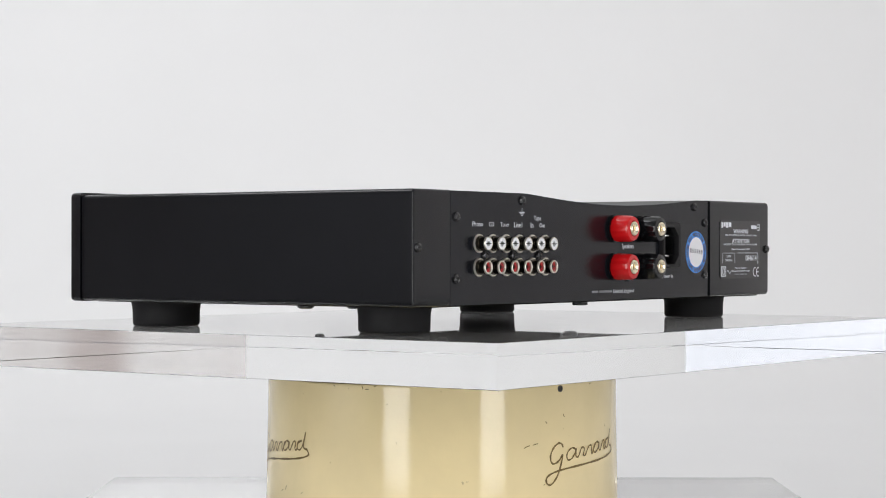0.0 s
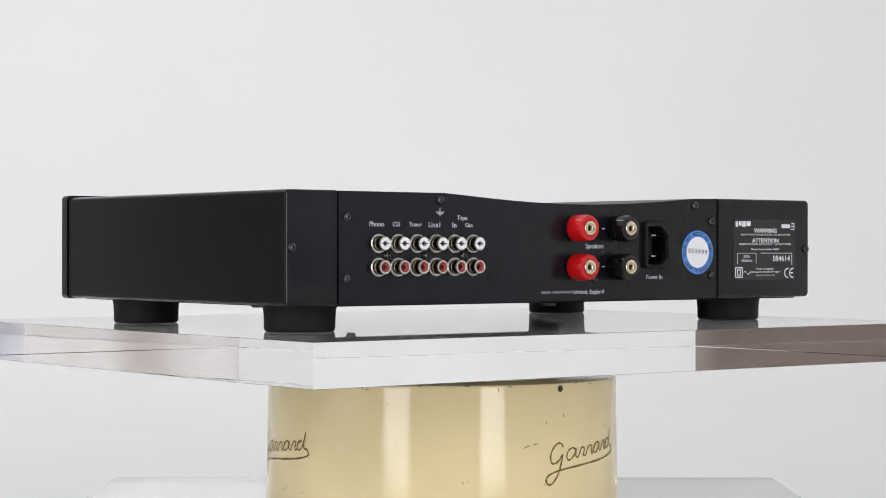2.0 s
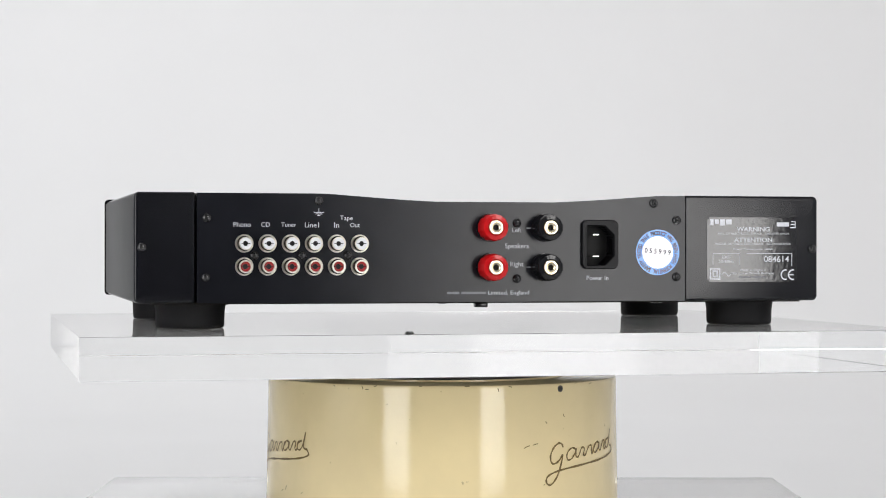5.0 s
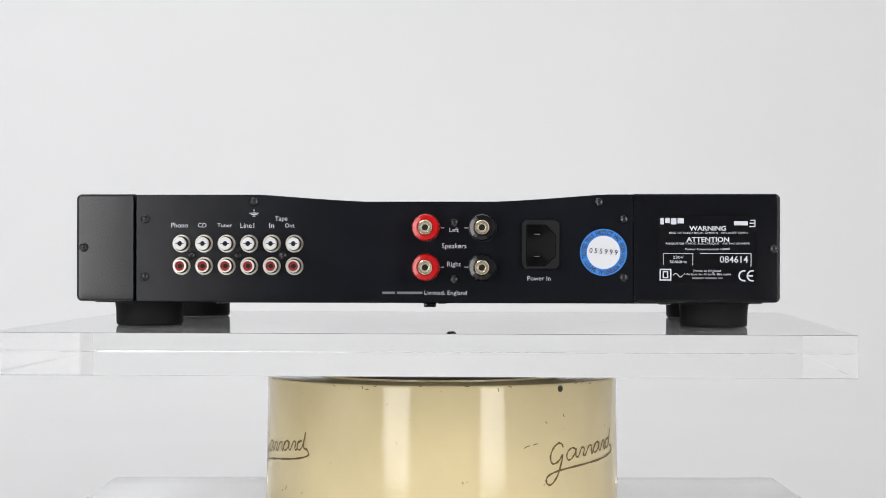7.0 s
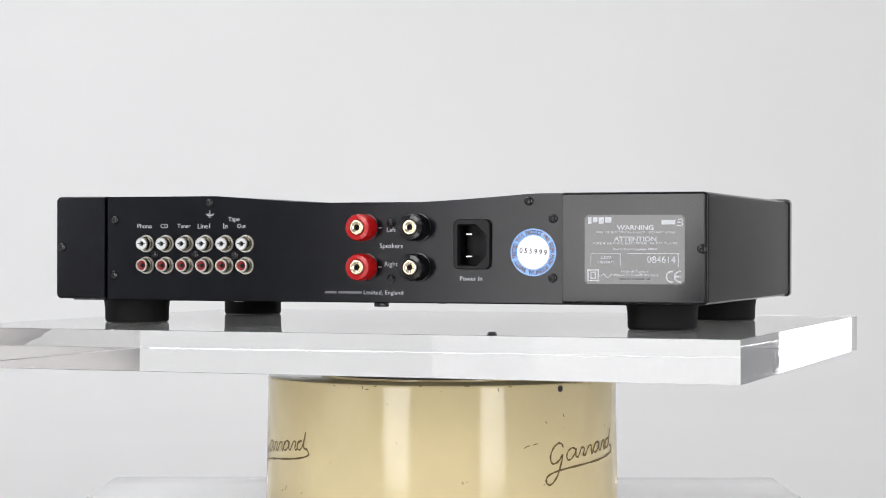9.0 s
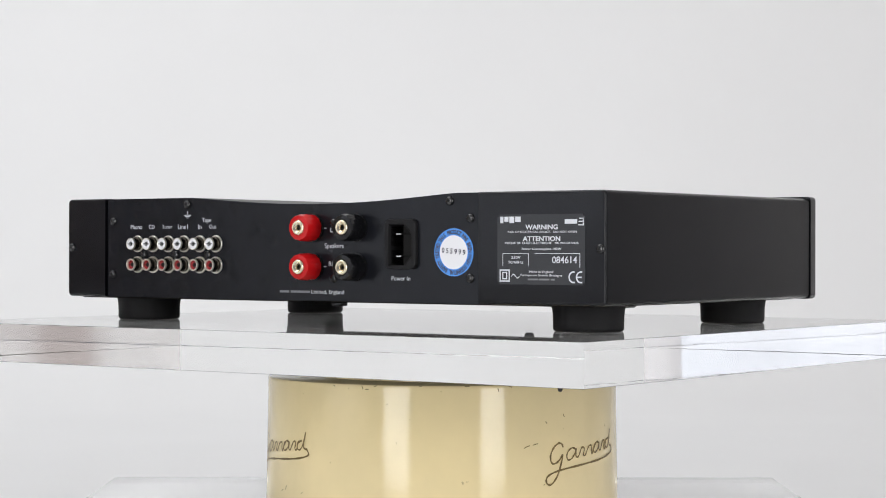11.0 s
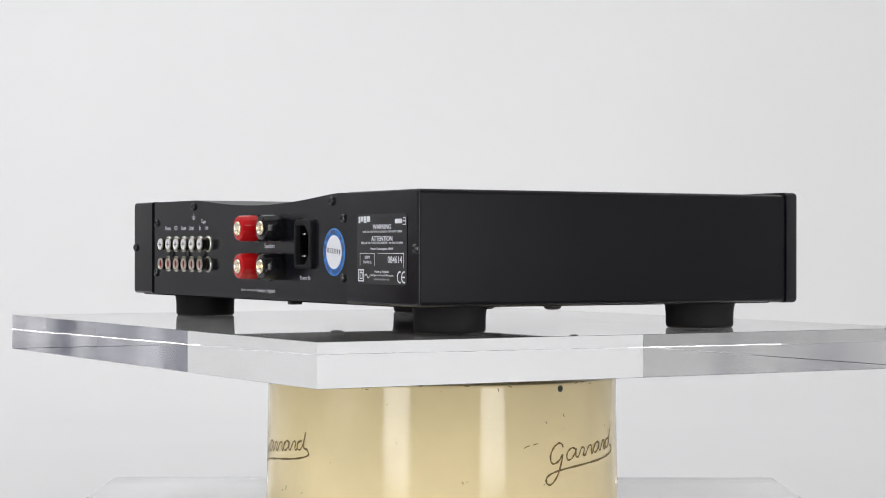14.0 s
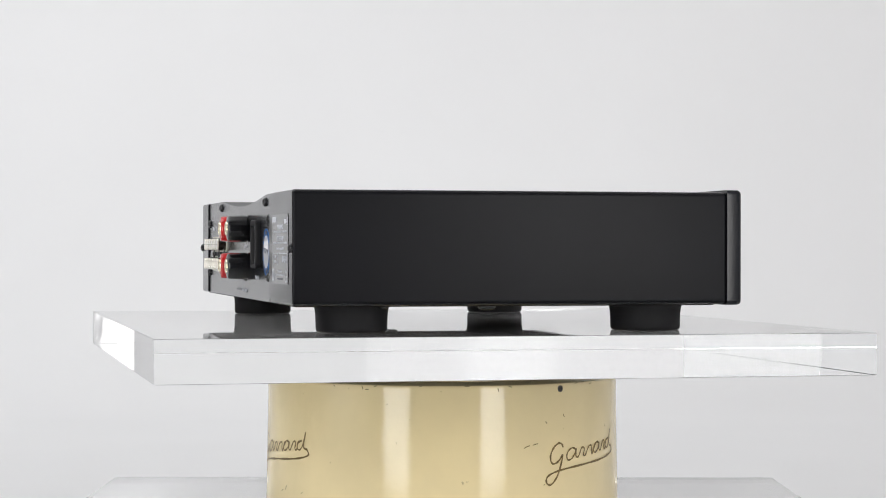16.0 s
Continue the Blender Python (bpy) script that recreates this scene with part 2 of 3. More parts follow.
# ---- the place ----
def backdrop():
    """White paper sweep: flat under the display, then curving up."""
    bm = bmesh.new()
    line = [(-0.75, -0.1555)] + [(1.1 + 0.7 * math.sin(a), -0.1555 + 0.7 * (1 - math.cos(a))) for a in [math.pi / 2 * i / 24 for i in range(25)]] + [(1.8, 2.3)]
    a = [bm.verts.new((-1.3, y, z)) for y, z in line]
    b = [bm.verts.new((1.3, y, z)) for y, z in line]
    c = [bm.verts.new((-1.3, y + 0.004, z - 0.003)) for y, z in line]
    d = [bm.verts.new((1.3, y + 0.004, z - 0.003)) for y, z in line]
    for i in range(len(line) - 1):
        bm.faces.new((a[i], b[i], b[i + 1], a[i + 1]))
        bm.faces.new((c[i], d[i], d[i + 1], c[i + 1]))
    for p, q in ((a, c), (b, d)):
        for i in range(len(line) - 1):
            bm.faces.new((p[i], p[i + 1], q[i + 1], q[i]))
    tagged(link("backdrop", bm, WHITE), "seamless white paper sweep behind the display", "backdrop", kind="structure")


def room():
    # all out of view; wall colours are chosen for the reflections they give
    walls = (("floor", (-1.9, 1.35, -2.7, 2.2, -1.0, -0.9), STONE), ("ceiling", (-1.9, 1.35, -2.7, 2.2, 2.5, 2.6), PAINT),
             ("platform", (-1.3, 1.3, -0.75, 1.9, -0.9, -0.16), PAINT),
             ("wall_west", (-2.0, -1.9, -0.55, 0.72, -1.0, 2.6), BROWN), ("wall_northwest", (-2.0, -1.9, 0.72, 2.2, -1.0, 2.6), GREY), ("wall_southwest", (-2.0, -1.9, -2.7, -0.55, -1.0, 2.6), COOL),
             ("wall_east", (1.35, 1.45, -0.45, 0.6, -1.0, 2.6), TAN), ("wall_northeast", (1.35, 1.45, 0.6, 2.2, -1.0, 2.6), PINK), ("wall_southeast", (1.35, 1.45, -2.7, -0.45, -1.0, 2.6), NAVY),
             ("wall_south", (-1.9, 1.35, -2.8, -2.7, -1.0, 2.6), DIM), ("wall_north", (-1.9, 1.35, 2.2, 2.3, -1.0, 2.6), PAINT))
    for name, b, mat in walls:
        kind = name.split("_")[0]
        tagged(link(name, box(*b), mat), "unseen added " + kind + " of the studio", kind, kind="structure")
    # unseen window frame, made up to surround the added side lamp
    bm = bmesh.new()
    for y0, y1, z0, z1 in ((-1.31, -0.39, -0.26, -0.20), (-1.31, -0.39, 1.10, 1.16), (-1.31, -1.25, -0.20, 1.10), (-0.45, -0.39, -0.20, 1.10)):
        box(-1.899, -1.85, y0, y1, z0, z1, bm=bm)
    tagged(link("lamp_frame", bm, PAINT), "made-up white frame, unseen, round the added side lamp", "window", kind="structure")


# ---- the stand ----
R = 0.1187


def on_drum(phi, z, out=0.0):
    r = R + out + 0.0014 * min(1, max(0, (-0.045 - z) / 0.08)) ** 1.4
    return Vector((r * math.sin(phi), -r * math.cos(phi), z))


def smooth_line(points, steps=7):
    p = [Vector((*q, 0)) for q in points]
    p = [p[0] * 2 - p[1]] + p + [p[-1] * 2 - p[-2]]
    out = []
    for i in range(1, len(p) - 2):
        for k in range(steps):
            t = k / steps
            out.append(0.5 * (2 * p[i] + (p[i + 1] - p[i - 1]) * t + (2 * p[i - 1] - 5 * p[i] + 4 * p[i + 1] - p[i + 2]) * t * t + (3 * p[i] - p[i - 1] - 3 * p[i + 1] + p[i + 2]) * t ** 3))
    return out + [p[-2]]


def ribbon(bm, points, width):
    """A printed stroke on the drum: points are arc length and height in metres."""
    line = smooth_line(points)
    rows = []
    for i, q in enumerate(line):
        way = (line[min(i + 1, len(line) - 1)] - line[max(i - 1, 0)]).normalized()
        side = Vector((-way.y, way.x, 0)) * width / 2 * (0.75 + 0.35 * math.sin(i * 0.37) ** 2)
        rows.append([bm.verts.new(on_drum(p.x / R, p.y, 0.00025)) for p in (q + side, q - side)])
    for a, b in zip(rows, rows[1:]):
        bm.faces.new((a[0], a[1], b[1], b[0]))


FLOURISH = [(-0.558, 7.3), (-0.570, 9.8), (-0.595, 10.2), (-0.628, 7.4), (-0.648, 2.8), (-0.644, -1.4), (-0.622, -2.6), (-0.591, -0.9), (-0.563, 2.6), (-0.577, -3.7), (-0.604, -10.7), (-0.641, -15.3), (-0.669, -15.4), (-0.679, -12.6), (-0.660, -9.7), (-0.602, -7.5), (-0.503, -5.9), (-0.354, -4.4), (-0.208, -3.0), (-0.103, -1.3), (-0.043, 1.2), (-0.062, 5.1)]
WAVES = [(-0.460, 5.4), (-0.484, 6.6), (-0.514, 5.3), (-0.532, 2.0), (-0.522, -0.9), (-0.495, -0.3), (-0.469, 2.7), (-0.455, 5.8), (-0.460, 1.8), (-0.448, 0.2), (-0.431, 1.8), (-0.414, 5.3), (-0.397, 6.4), (-0.385, 5.0), (-0.394, 1.2), (-0.376, 1.1), (-0.354, 4.8), (-0.336, 6.7), (-0.314, 6.5), (-0.316, 3.2), (-0.309, 1.4), (-0.284, 5.4), (-0.259, 8.3), (-0.234, 7.8),
         (-0.254, 8.6), (-0.286, 6.4), (-0.294, 3.3), (-0.276, 1.9), (-0.245, 4.0), (-0.227, 7.9), (-0.232, 3.9), (-0.215, 2.9), (-0.198, 5.8), (-0.180, 8.6), (-0.159, 8.2), (-0.167, 4.3), (-0.151, 3.4), (-0.136, 8.0), (-0.103, 9.6), (-0.128, 9.1), (-0.145, 6.6), (-0.139, 4.0), (-0.115, 4.0), (-0.090, 7.9), (-0.069, 15.5), (-0.086, 6.0), (-0.050, 4.1)]


def drum():
    d = tagged(new("drum"), "glossy cream enamelled metal drum with brown printed script flourishes", "drum")
    z0, z1 = -0.1313, -0.0366
    prof = [(on_drum(0, z0 + (z1 - 0.0012 - z0) * i / 24).length_squared, z0 + (z1 - 0.0012 - z0) * i / 24) for i in list(range(25))[:24] + [23.7, 24]]
    prof = [(math.sqrt(q - h * h), h) for q, h in prof] + [(R - 0.0004, z1 - 0.0004), (R - 0.0014, z1)]
    part("body", lathe(prof, 160), ENAMEL, d)
    for phi, z in ((1.266, -0.0853), (-0.761, -0.0848)):
        bm = bmesh.new()
        for strokes, w in ((FLOURISH, 0.0013), (WAVES, 0.0011)):
            ribbon(bm, [((phi + a) * R, z + h * 0.001) for a, h in strokes], w)
        part("script_flourish", bm, GOLD, d, "brown printed script flourish with underline")
    hole = part("rivet_hole", tube([(0.0021, 0), (0.0021, 0.0004), (0.0014, 0.0004), (0.0013, -0.001)], 20, axis="y"), BEARING, d, "dark rivet hole")
    hole.matrix_basis = Matrix.Translation(on_drum(0.688, -0.0402, 0.0001)) @ pose(0, 0, 0, 0, 0, math.degrees(0.688))
    pit = part("rivet", lathe([(0.0014, -0.0002), (0.0012, 0.0002)], 16, axis="y"), SCREW, d)
    pit.matrix_basis = hole.matrix_basis.copy()
    # scratches and chips in the enamel
    for a, z, w, h in ((0.45, -0.077, 0.004, 0.0016), (0.505, -0.0752, 0.0036, 0.0008), (0.71, -0.0565, 0.001, -0.002), (0.80, -0.0375, 0.003, 0.0006), (-0.44, -0.0375, 0.0008, -0.002), (-0.37, -0.038, 0.002, 0.0008), (-1.07, -0.110, 0.0025, 0.0016), (-1.02, -0.1085, 0.001, 0.003), (0.57, -0.101, 0.0008, 0.0005), (0.36, -0.0374, 0.0022, -0.0006), (0.86, -0.0372, 0.0026, 0.0004), (0.30, -0.0385, 0.0006, -0.0022), (-0.12, -0.0374, 0.0015, 0.0003), (0.12, -0.0372, 0.003, 0.0002), (-0.62, -0.0376, 0.0012, -0.0008), (-0.86, -0.109, 0.0012, 0.0008), (-1.315, -0.0425, 0.0003, 0.0042), (0.585, -0.0605, 0.0012, -0.0014), (0.93, -0.0385, 0.0030, 0.0006), (-0.42, -0.0395, 0.0022, -0.0002)):
        bm = bmesh.new()
        ribbon(bm, [(a * R, z), (a * R + w * 0.5, z + h * 0.6), (a * R + w, z + h)], 0.0006)
        part("scratch", bm, GOLD, d, "brown scratch in the enamel")
    return d


def bearing():
    b = tagged(new("turntable"), "low dark rotating bearing and painted shadow gap between drum and clear plate", "turntable")
    part("lower_plate", lathe([(0.084, -0.0366), (0.084, -0.0354)], 64), ENAMEL, b, "cream lower bearing plate")
    # its dark colour also stands in for the shadow gap under the clear plate
    part("upper_plate", lathe([(0.080, -0.0354), (0.080, -0.0251)], 64), BEARING, b)
    return b


def acrylic_plate(name, x0, x1, y0, y1, z0, z1, label, shadow=False):
    bm = box(x0, x1, y0, y1, z0, z1)
    bmesh.ops.bevel(bm, geom=[e for e in bm.edges if abs(e.verts[0].co.z - e.verts[1].co.z) < 1e-5], offset=0.0002, segments=1, affect="EDGES")
    ob = tagged(link(name, bm, ACRYLIC, sharp=20), label, "acrylic plate")
    ob.data.materials.append(DUSTY)
    for f in ob.data.polygons:
        f.use_smooth = False
        f.material_index = 1 if f.normal.z > 0.9 else 0
    ob.visible_shadow = shadow
    return ob


# ---- the amplifier ----
REAR = -0.1372        # face of the middle rear panel
CAP = -0.1382         # face of the wrapped end casings


INLET = [(0.0608, 0.0391), (0.0723, 0.0391), (0.0781, 0.0449), (0.0781, 0.0577), (0.0723, 0.0635), (0.0608, 0.0635)]


def knob_post(parent, x, z, mat, label):
    p = part("binding_post", lathe([(0.0088, 0), (0.0088, 0.0015), (0.0074, 0.0018), (0.0074, 0.0022)], 32, axis="y"), PLASTIC, parent, label)
    p.matrix_basis = Matrix.Translation((x, REAR, z))
    part("knob", lathe([(0.0078, 0.0018), (0.0086, 0.0026), (0.0086, 0.0060), (0.0083, 0.0132), (0.0077, 0.0146), (0.0053, 0.0151), (0.0049, 0.0147), (0.0049, 0.009)], 60, axis="y", flute=0.04, flutes=14), mat, p, label.split(" with")[0])
    part("sleeve", tube([(0.0047, 0.010), (0.0047, 0.0150), (0.0045, 0.0156), (0.0040, 0.0160), (0.0033, 0.0160), (0.0026, 0.0152), (0.0019, 0.0148), (0.0015, 0.0138), (0.0015, 0.009)], 32, axis="y"), GILT, p, "pale gilt metal sleeve")
    bore = part("bore", lathe([(0.0016, 0.0085), (0.0016, 0.0118)], 20, axis="y"), BRASS, p, "dark brass bore")
    # dark rod painted in for the shade of a cross hole
    part("cross_hole_shade", lathe([(0.0010, -0.0016), (0.0010, 0.0016)], 16, at=(0, -0.0122, 0)), RECESS_SHADE, bore)


def phono_jack(parent, x, z, mat, label):
    bore = 0.0035 if mat is WHITEIN else 0.0030
    j = part("phono_jack", lathe([(0.0056, 0), (0.0056, 0.0017), (0.0053, 0.0021), (0.0049, 0.0021), (0.0047, 0.0017), (0.0042, 0.0017)], 28, axis="y"), NICKEL, parent, label)
    j.matrix_basis = Matrix.Translation((x, REAR + 0.0010, z))
    part("barrel", tube([(0.0045, 0.0012), (0.0045, 0.0034), (0.0038, 0.0036), (0.0038, 0.0048), (0.0040, 0.0050), (0.0040, 0.0072), (0.0034, 0.0072), (0.0033, 0.0012)], 28, axis="y"), BRASS, j, "brass barrel, dark reflections put into its colour")
    part("rim", tube([(0.00405, 0.0071), (0.00405, 0.0079), (0.0039, 0.0083), (bore + 0.0002, 0.0083), (bore, 0.0080), (bore, 0.0070)], 28, axis="y"), NICKEL, j, "bright nickel rim")
    ins = part("insert", tube([(bore, 0.003), (bore, 0.0081 if mat is WHITEIN else 0.0070), (0.0016, 0.0081 if mat is WHITEIN else 0.0066), (0.0015, 0.0025)], 24, axis="y"), mat, j)
    # dark plug and proud bar paint the shade of the hole and slit
    part("hole_shade", lathe([(0.00165, 0.0025), (0.00165, 0.0060)], 12, axis="y"), RECESS_SHADE, ins)
    h = 0.0082 if mat is WHITEIN else 0.0071
    part("slot_shade", box(-0.0027, 0.0027, -h, -h + 0.0008, -0.00022, 0.00022), RECESS_SHADE, ins)


def screw_head():
    """Pan head, looking towards -y; a raised dark cross paints the recess's shade."""
    head = lathe([(0.0028, 0), (0.0028, 0.0007), (0.0025, 0.0014), (0.0017, 0.0019), (0.0006, 0.0021)], 24, axis="y")
    cross = box(-0.0013, 0.0013, -0.00216, -0.0014, -0.0003, 0.0003)
    box(-0.0003, 0.0003, -0.00216, -0.0014, -0.0013, 0.0013, bm=cross)
    return head, cross


def amplifier():
    amp = tagged(new("amplifier"), "black metal stereo amplifier, its connector panel showing, on four rubber feet", "amplifier")
    xl, xr, sl, sr = -0.2199, 0.2154, -0.1822, 0.1262
    # middle casing with its dished top
    n = 40
    top = []
    for i in range(n + 1):
        x = sl + (sr - sl) * i / n
        u = (x - 0.002) / 0.108
        top.append((x, 0.0826 - (0.0053 * (1 - u * u) ** 1.25 if abs(u) < 1 else 0)))
    outline = [(sl, 0.0164), (sr, 0.0164)] + top[::-1]
    part("casing", prism(outline, REAR + 0.014, 0.1232), SIDE, amp, "matte black casing with a dished top")
    rear = part("rear_panel", holed_prism(outline, INLET, REAR, REAR + 0.014), BLACK, amp)
    rear.data.materials.append(SIDE)
    for f in rear.data.polygons:
        f.material_index = 1 if f.normal.z > 0.7 else 0
    for a, b in ((xl, sl - 0.0018), (sr + 0.0004, xr)):
        bm = box(a, b, CAP, 0.1231, 0.0163, 0.0829)
        inner = b if a < 0 else a
        bmesh.ops.bevel(bm, geom=[e for e in bm.edges if abs(e.verts[0].co.y - e.verts[1].co.y) > 0.01 and abs(e.verts[0].co.x - inner) > 0.001], offset=0.0032, segments=5, affect="EDGES", profile=0.5)
        bmesh.ops.bevel(bm, geom=[e for e in bm.edges if abs(e.verts[0].co.y - e.verts[1].co.y) < 0.0001 and abs(e.verts[0].co.x + e.verts[1].co.x - 2 * inner) > 0.0001], offset=0.0016, segments=4, affect="EDGES", profile=0.5)
        ob = part("end_casing", bm, CAPS, amp, "black end casing wrapping side and rear, matte on its side")
        ob.data.materials.append(SIDE)
        for f in ob.data.polygons:
            f.material_index = 1 if abs(f.normal.x) > 0.75 else 0
    bm = box(xl - 0.0006, xr + 0.0006, 0.1233, 0.1328, 0.0158, 0.0843)
    bmesh.ops.bevel(bm, geom=[e for e in bm.edges if max(e.verts[0].co.y, e.verts[1].co.y) > 0.13], offset=0.0028, segments=5, affect="EDGES", profile=0.5)
    part("front_panel", bm, CAPS, amp, "satin black front panel with rounded edges")
    # near-black filler that paints the shadow line behind the front panel
    part("shadow_gap_filler", box(xl + 0.002, xr - 0.002, 0.1220, 0.1240, 0.0185, 0.0800), RECESS_SHADE, amp)
    part("base_tray", box(-0.209, 0.205, -0.1345, 0.119, 0.0155, 0.0170, 0.0004, 1), TRAY, amp)
    # feet
    foot = None
    for x, y in ((-0.1822, -0.097), (0.1778, -0.097), (-0.1822, 0.085), (0.1775, 0.085)):
        m = Matrix.Translation((x, y, 0))
        if foot is None:
            prof = [(0.0191, 0.0), (0.0202, 0.0003), (0.0209, 0.0011), (0.0212, 0.0022), (0.0212, 0.006), (0.0213, 0.010), (0.0218, 0.0135), (0.0226, 0.0158)]
            foot = part("foot", lathe(prof, 64), RUBBER, amp, "round black rubber foot")
            foot.matrix_basis = m
        else:
            again(foot, amp, m)
    # fasteners and stops below
    for x, y, r in ((0, 0, 0.0042), (0.151, -0.008, 0.0056), (-0.151, -0.004, 0.0056), (0, 0.108, 0.0036)):
        part("bottom_screw", lathe([(r * 0.6, 0.0116), (r * 0.9, 0.0124), (r, 0.0136), (r, 0.0158)], 20, at=(x, y, 0)), SCREW, amp)
    for x, y in ((0.1986, -0.0825), (-0.2035, -0.0825)):
        part("bottom_screw", lathe([(0.0020, 0.0142), (0.0030, 0.0150), (0.0032, 0.0166)], 16, at=(x, y, 0)), SCREW, amp)
    part("power_switch", box(-0.0045, 0.0032, -0.1150, -0.1075, 0.0124, 0.0160, 0.0006, 2), PLASTIC, amp, "small black rocker switch underneath")
    # rear screws
    head, cross = screw_head()
    first, slot_shade = None, None
    spots = ((-0.2152, CAP, 0.0498), (0.2116, CAP, 0.0492), (-0.1765, REAR, 0.0675), (-0.1770, REAR, 0.0317), (-0.1084, REAR, 0.0782), (0.1051, REAR, 0.0779), (0.1204, REAR, 0.0673), (0.1202, REAR, 0.0315),
             (-0.1477, REAR, 0.0449), (-0.1186, REAR, 0.0449), (-0.0904, REAR, 0.0449), (0.0160, REAR, 0.0651), (0.0160, REAR, 0.0306))
    for i, (x, y, z) in enumerate(spots):
        m = Matrix.Translation((x, y + 0.0001, z)) @ pose(0, 0, 0, 0, (i * 37) % 90, 0)
        if first is None:
            first = part("screw", head, SCREW, amp, "blackened cross-head screw")
            first.matrix_basis = m
            slot_shade = part("cross_shade", cross, RECESS_SHADE, first)
        else:
            s = again(first, amp, m)
            again(slot_shade, s, Matrix())
    # input and output jacks
    for i in range(6):
        x = -0.1538 + 0.01414 * i
        phono_jack(amp, x, 0.0522, WHITEIN, "nickel phono jack with a white insert")
        phono_jack(amp, x, 0.0383, REDIN, "nickel phono jack with a red insert")
    for z in (0.0622, 0.0377):
        knob_post(amp, -0.0010, z, RED, "red fluted speaker terminal with a pale gilt sleeve")
        knob_post(amp, 0.0338, z, PLASTIC, "black fluted speaker terminal with a pale gilt sleeve")
    mains_inlet(amp)
    y = REAR - 0.00015
    for body, x, z, w in (("Phono", -0.1551, 0.0632, 0.0105), ("CD", -0.1409, 0.0632, 0.0053), ("Tuner", -0.1268, 0.0632, 0.0092), ("Line1", -0.1126, 0.0631, 0.0086), ("In", -0.0974, 0.0631, 0.0029),
                          ("Out", -0.0861, 0.0631, 0.0060), ("Tape", -0.0914, 0.0670, 0.0078), ("Left", 0.0160, 0.0604, 0.0058), ("Speakers", 0.0160, 0.0501, 0.0152), ("Right", 0.0160, 0.0388, 0.0085), ("Power In", 0.0683, 0.0306, 0.0142)):
        lettering("printed_word", body, x, y, z + 0.0004, w, INK, amp, -0.004, 1.0)
    # maker's line: its name as plain bars
    lettering("printed_word", "Limited, England", 0.0108, y, 0.0216, 0.0262, INK, amp, -0.004, 0.9)
    bm = bmesh.new()
    for a, b in ((-0.0284, -0.0206), (-0.0194, -0.0036)):
        box(a, b, y - 0.00012, y, 0.0212, 0.0226, bm=bm)
    part("printed_bars", bm, DIMINK, amp)
    for x in (0.0085, 0.0235):
        for z in (0.0620, 0.0378):
            part("printed_dash", box(x - 0.0013, x + 0.0013, y - 0.00012, y, z - 0.0002, z + 0.0002), INK, amp)
    bm = box(-0.10855, -0.10825, y - 0.00012, y, 0.0712, 0.0737)
    for w, z in ((0.0031, 0.0711), (0.0020, 0.0702), (0.0009, 0.0693)):
        box(-0.1084 - w, -0.1084 + w, y - 0.00012, y, z - 0.0002, z + 0.0002, bm=bm)
    part("earth_symbol", bm, INK, amp)
    sticker(amp)
    rating_label(amp)
    return amp


def mains_inlet(amp):
    x0, x1, z0, z1 = 0.0576, 0.0812, 0.0366, 0.0672
    a0, a1, b0, b1 = 0.0608, 0.0781, 0.0391, 0.0635     # opening
    hole = INLET
    r = 0.0022
    rim = [(x0, z0 + r), (x0 + r, z0), (x1 - r, z0), (x1, z0 + r), (x1, z1 - r), (x1 - r, z1), (x0 + r, z1), (x0, z1 - r)]

    def grid(poly, k):
        """k points evenly by angle on a convex outline."""
        cx, cz = (a0 + a1) / 2, (b0 + b1) / 2
        out = []
        for i in range(k):
            t = 2 * math.pi * i / k
            d = Vector((math.cos(t), math.sin(t)))
            best = None
            for p, q in zip(poly, poly[1:] + poly[:1]):
                p, q = Vector(p) - Vector((cx, cz)), Vector(q) - Vector((cx, cz))
                e = q - p
                den = d.x * e.y - d.y * e.x
                if abs(den) > 1e-12:
                    s = (p.x * e.y - p.y * e.x) / den
                    u = (p.x * d.y - p.y * d.x) / den
                    if s > 0 and -1e-6 <= u <= 1 + 1e-6:
                        best = s
            out.append((cx + d.x * best, cz + d.y * best))
        return out

    k = 96
    cxm, czm = (a0 + a1) / 2, (b0 + b1) / 2
    bm = bmesh.new()
    o, h = grid(rim, k), grid(hole, k)
    rings = [[bm.verts.new((x, yy, z)) for x, z in ring] for ring, yy in ((o, REAR), (o, REAR - 0.0024), ([(cxm + (x - cxm) * 0.965, czm + (z - czm) * 0.97) for x, z in o], REAR - 0.0031), ([(cxm + (x - cxm) * 1.06, czm + (z - czm) * 1.05) for x, z in h], REAR - 0.0031), (h, REAR - 0.0022), (h, REAR + 0.0130))]
    for lo, hi in zip(rings, rings[1:]):
        for i in range(k):
            bm.faces.new((lo[i], lo[(i + 1) % k], hi[(i + 1) % k], hi[i]))
    inlet = part("mains_inlet", bm, MOULDED, amp, "black moulded mains inlet with two pins")
    part("socket_floor", box(a0 - 0.0001, a1 + 0.0001, REAR + 0.0124, REAR + 0.0135, b0 - 0.0001, b1 + 0.0001), RECESS_SHADE, inlet)
    for z in (0.0445, 0.0581):
        part("pin", box(0.0650, 0.0690, REAR - 0.0008, REAR + 0.0126, z - 0.0005, z + 0.0005, 0.0002, 1), STEEL, inlet, "bright steel pin")


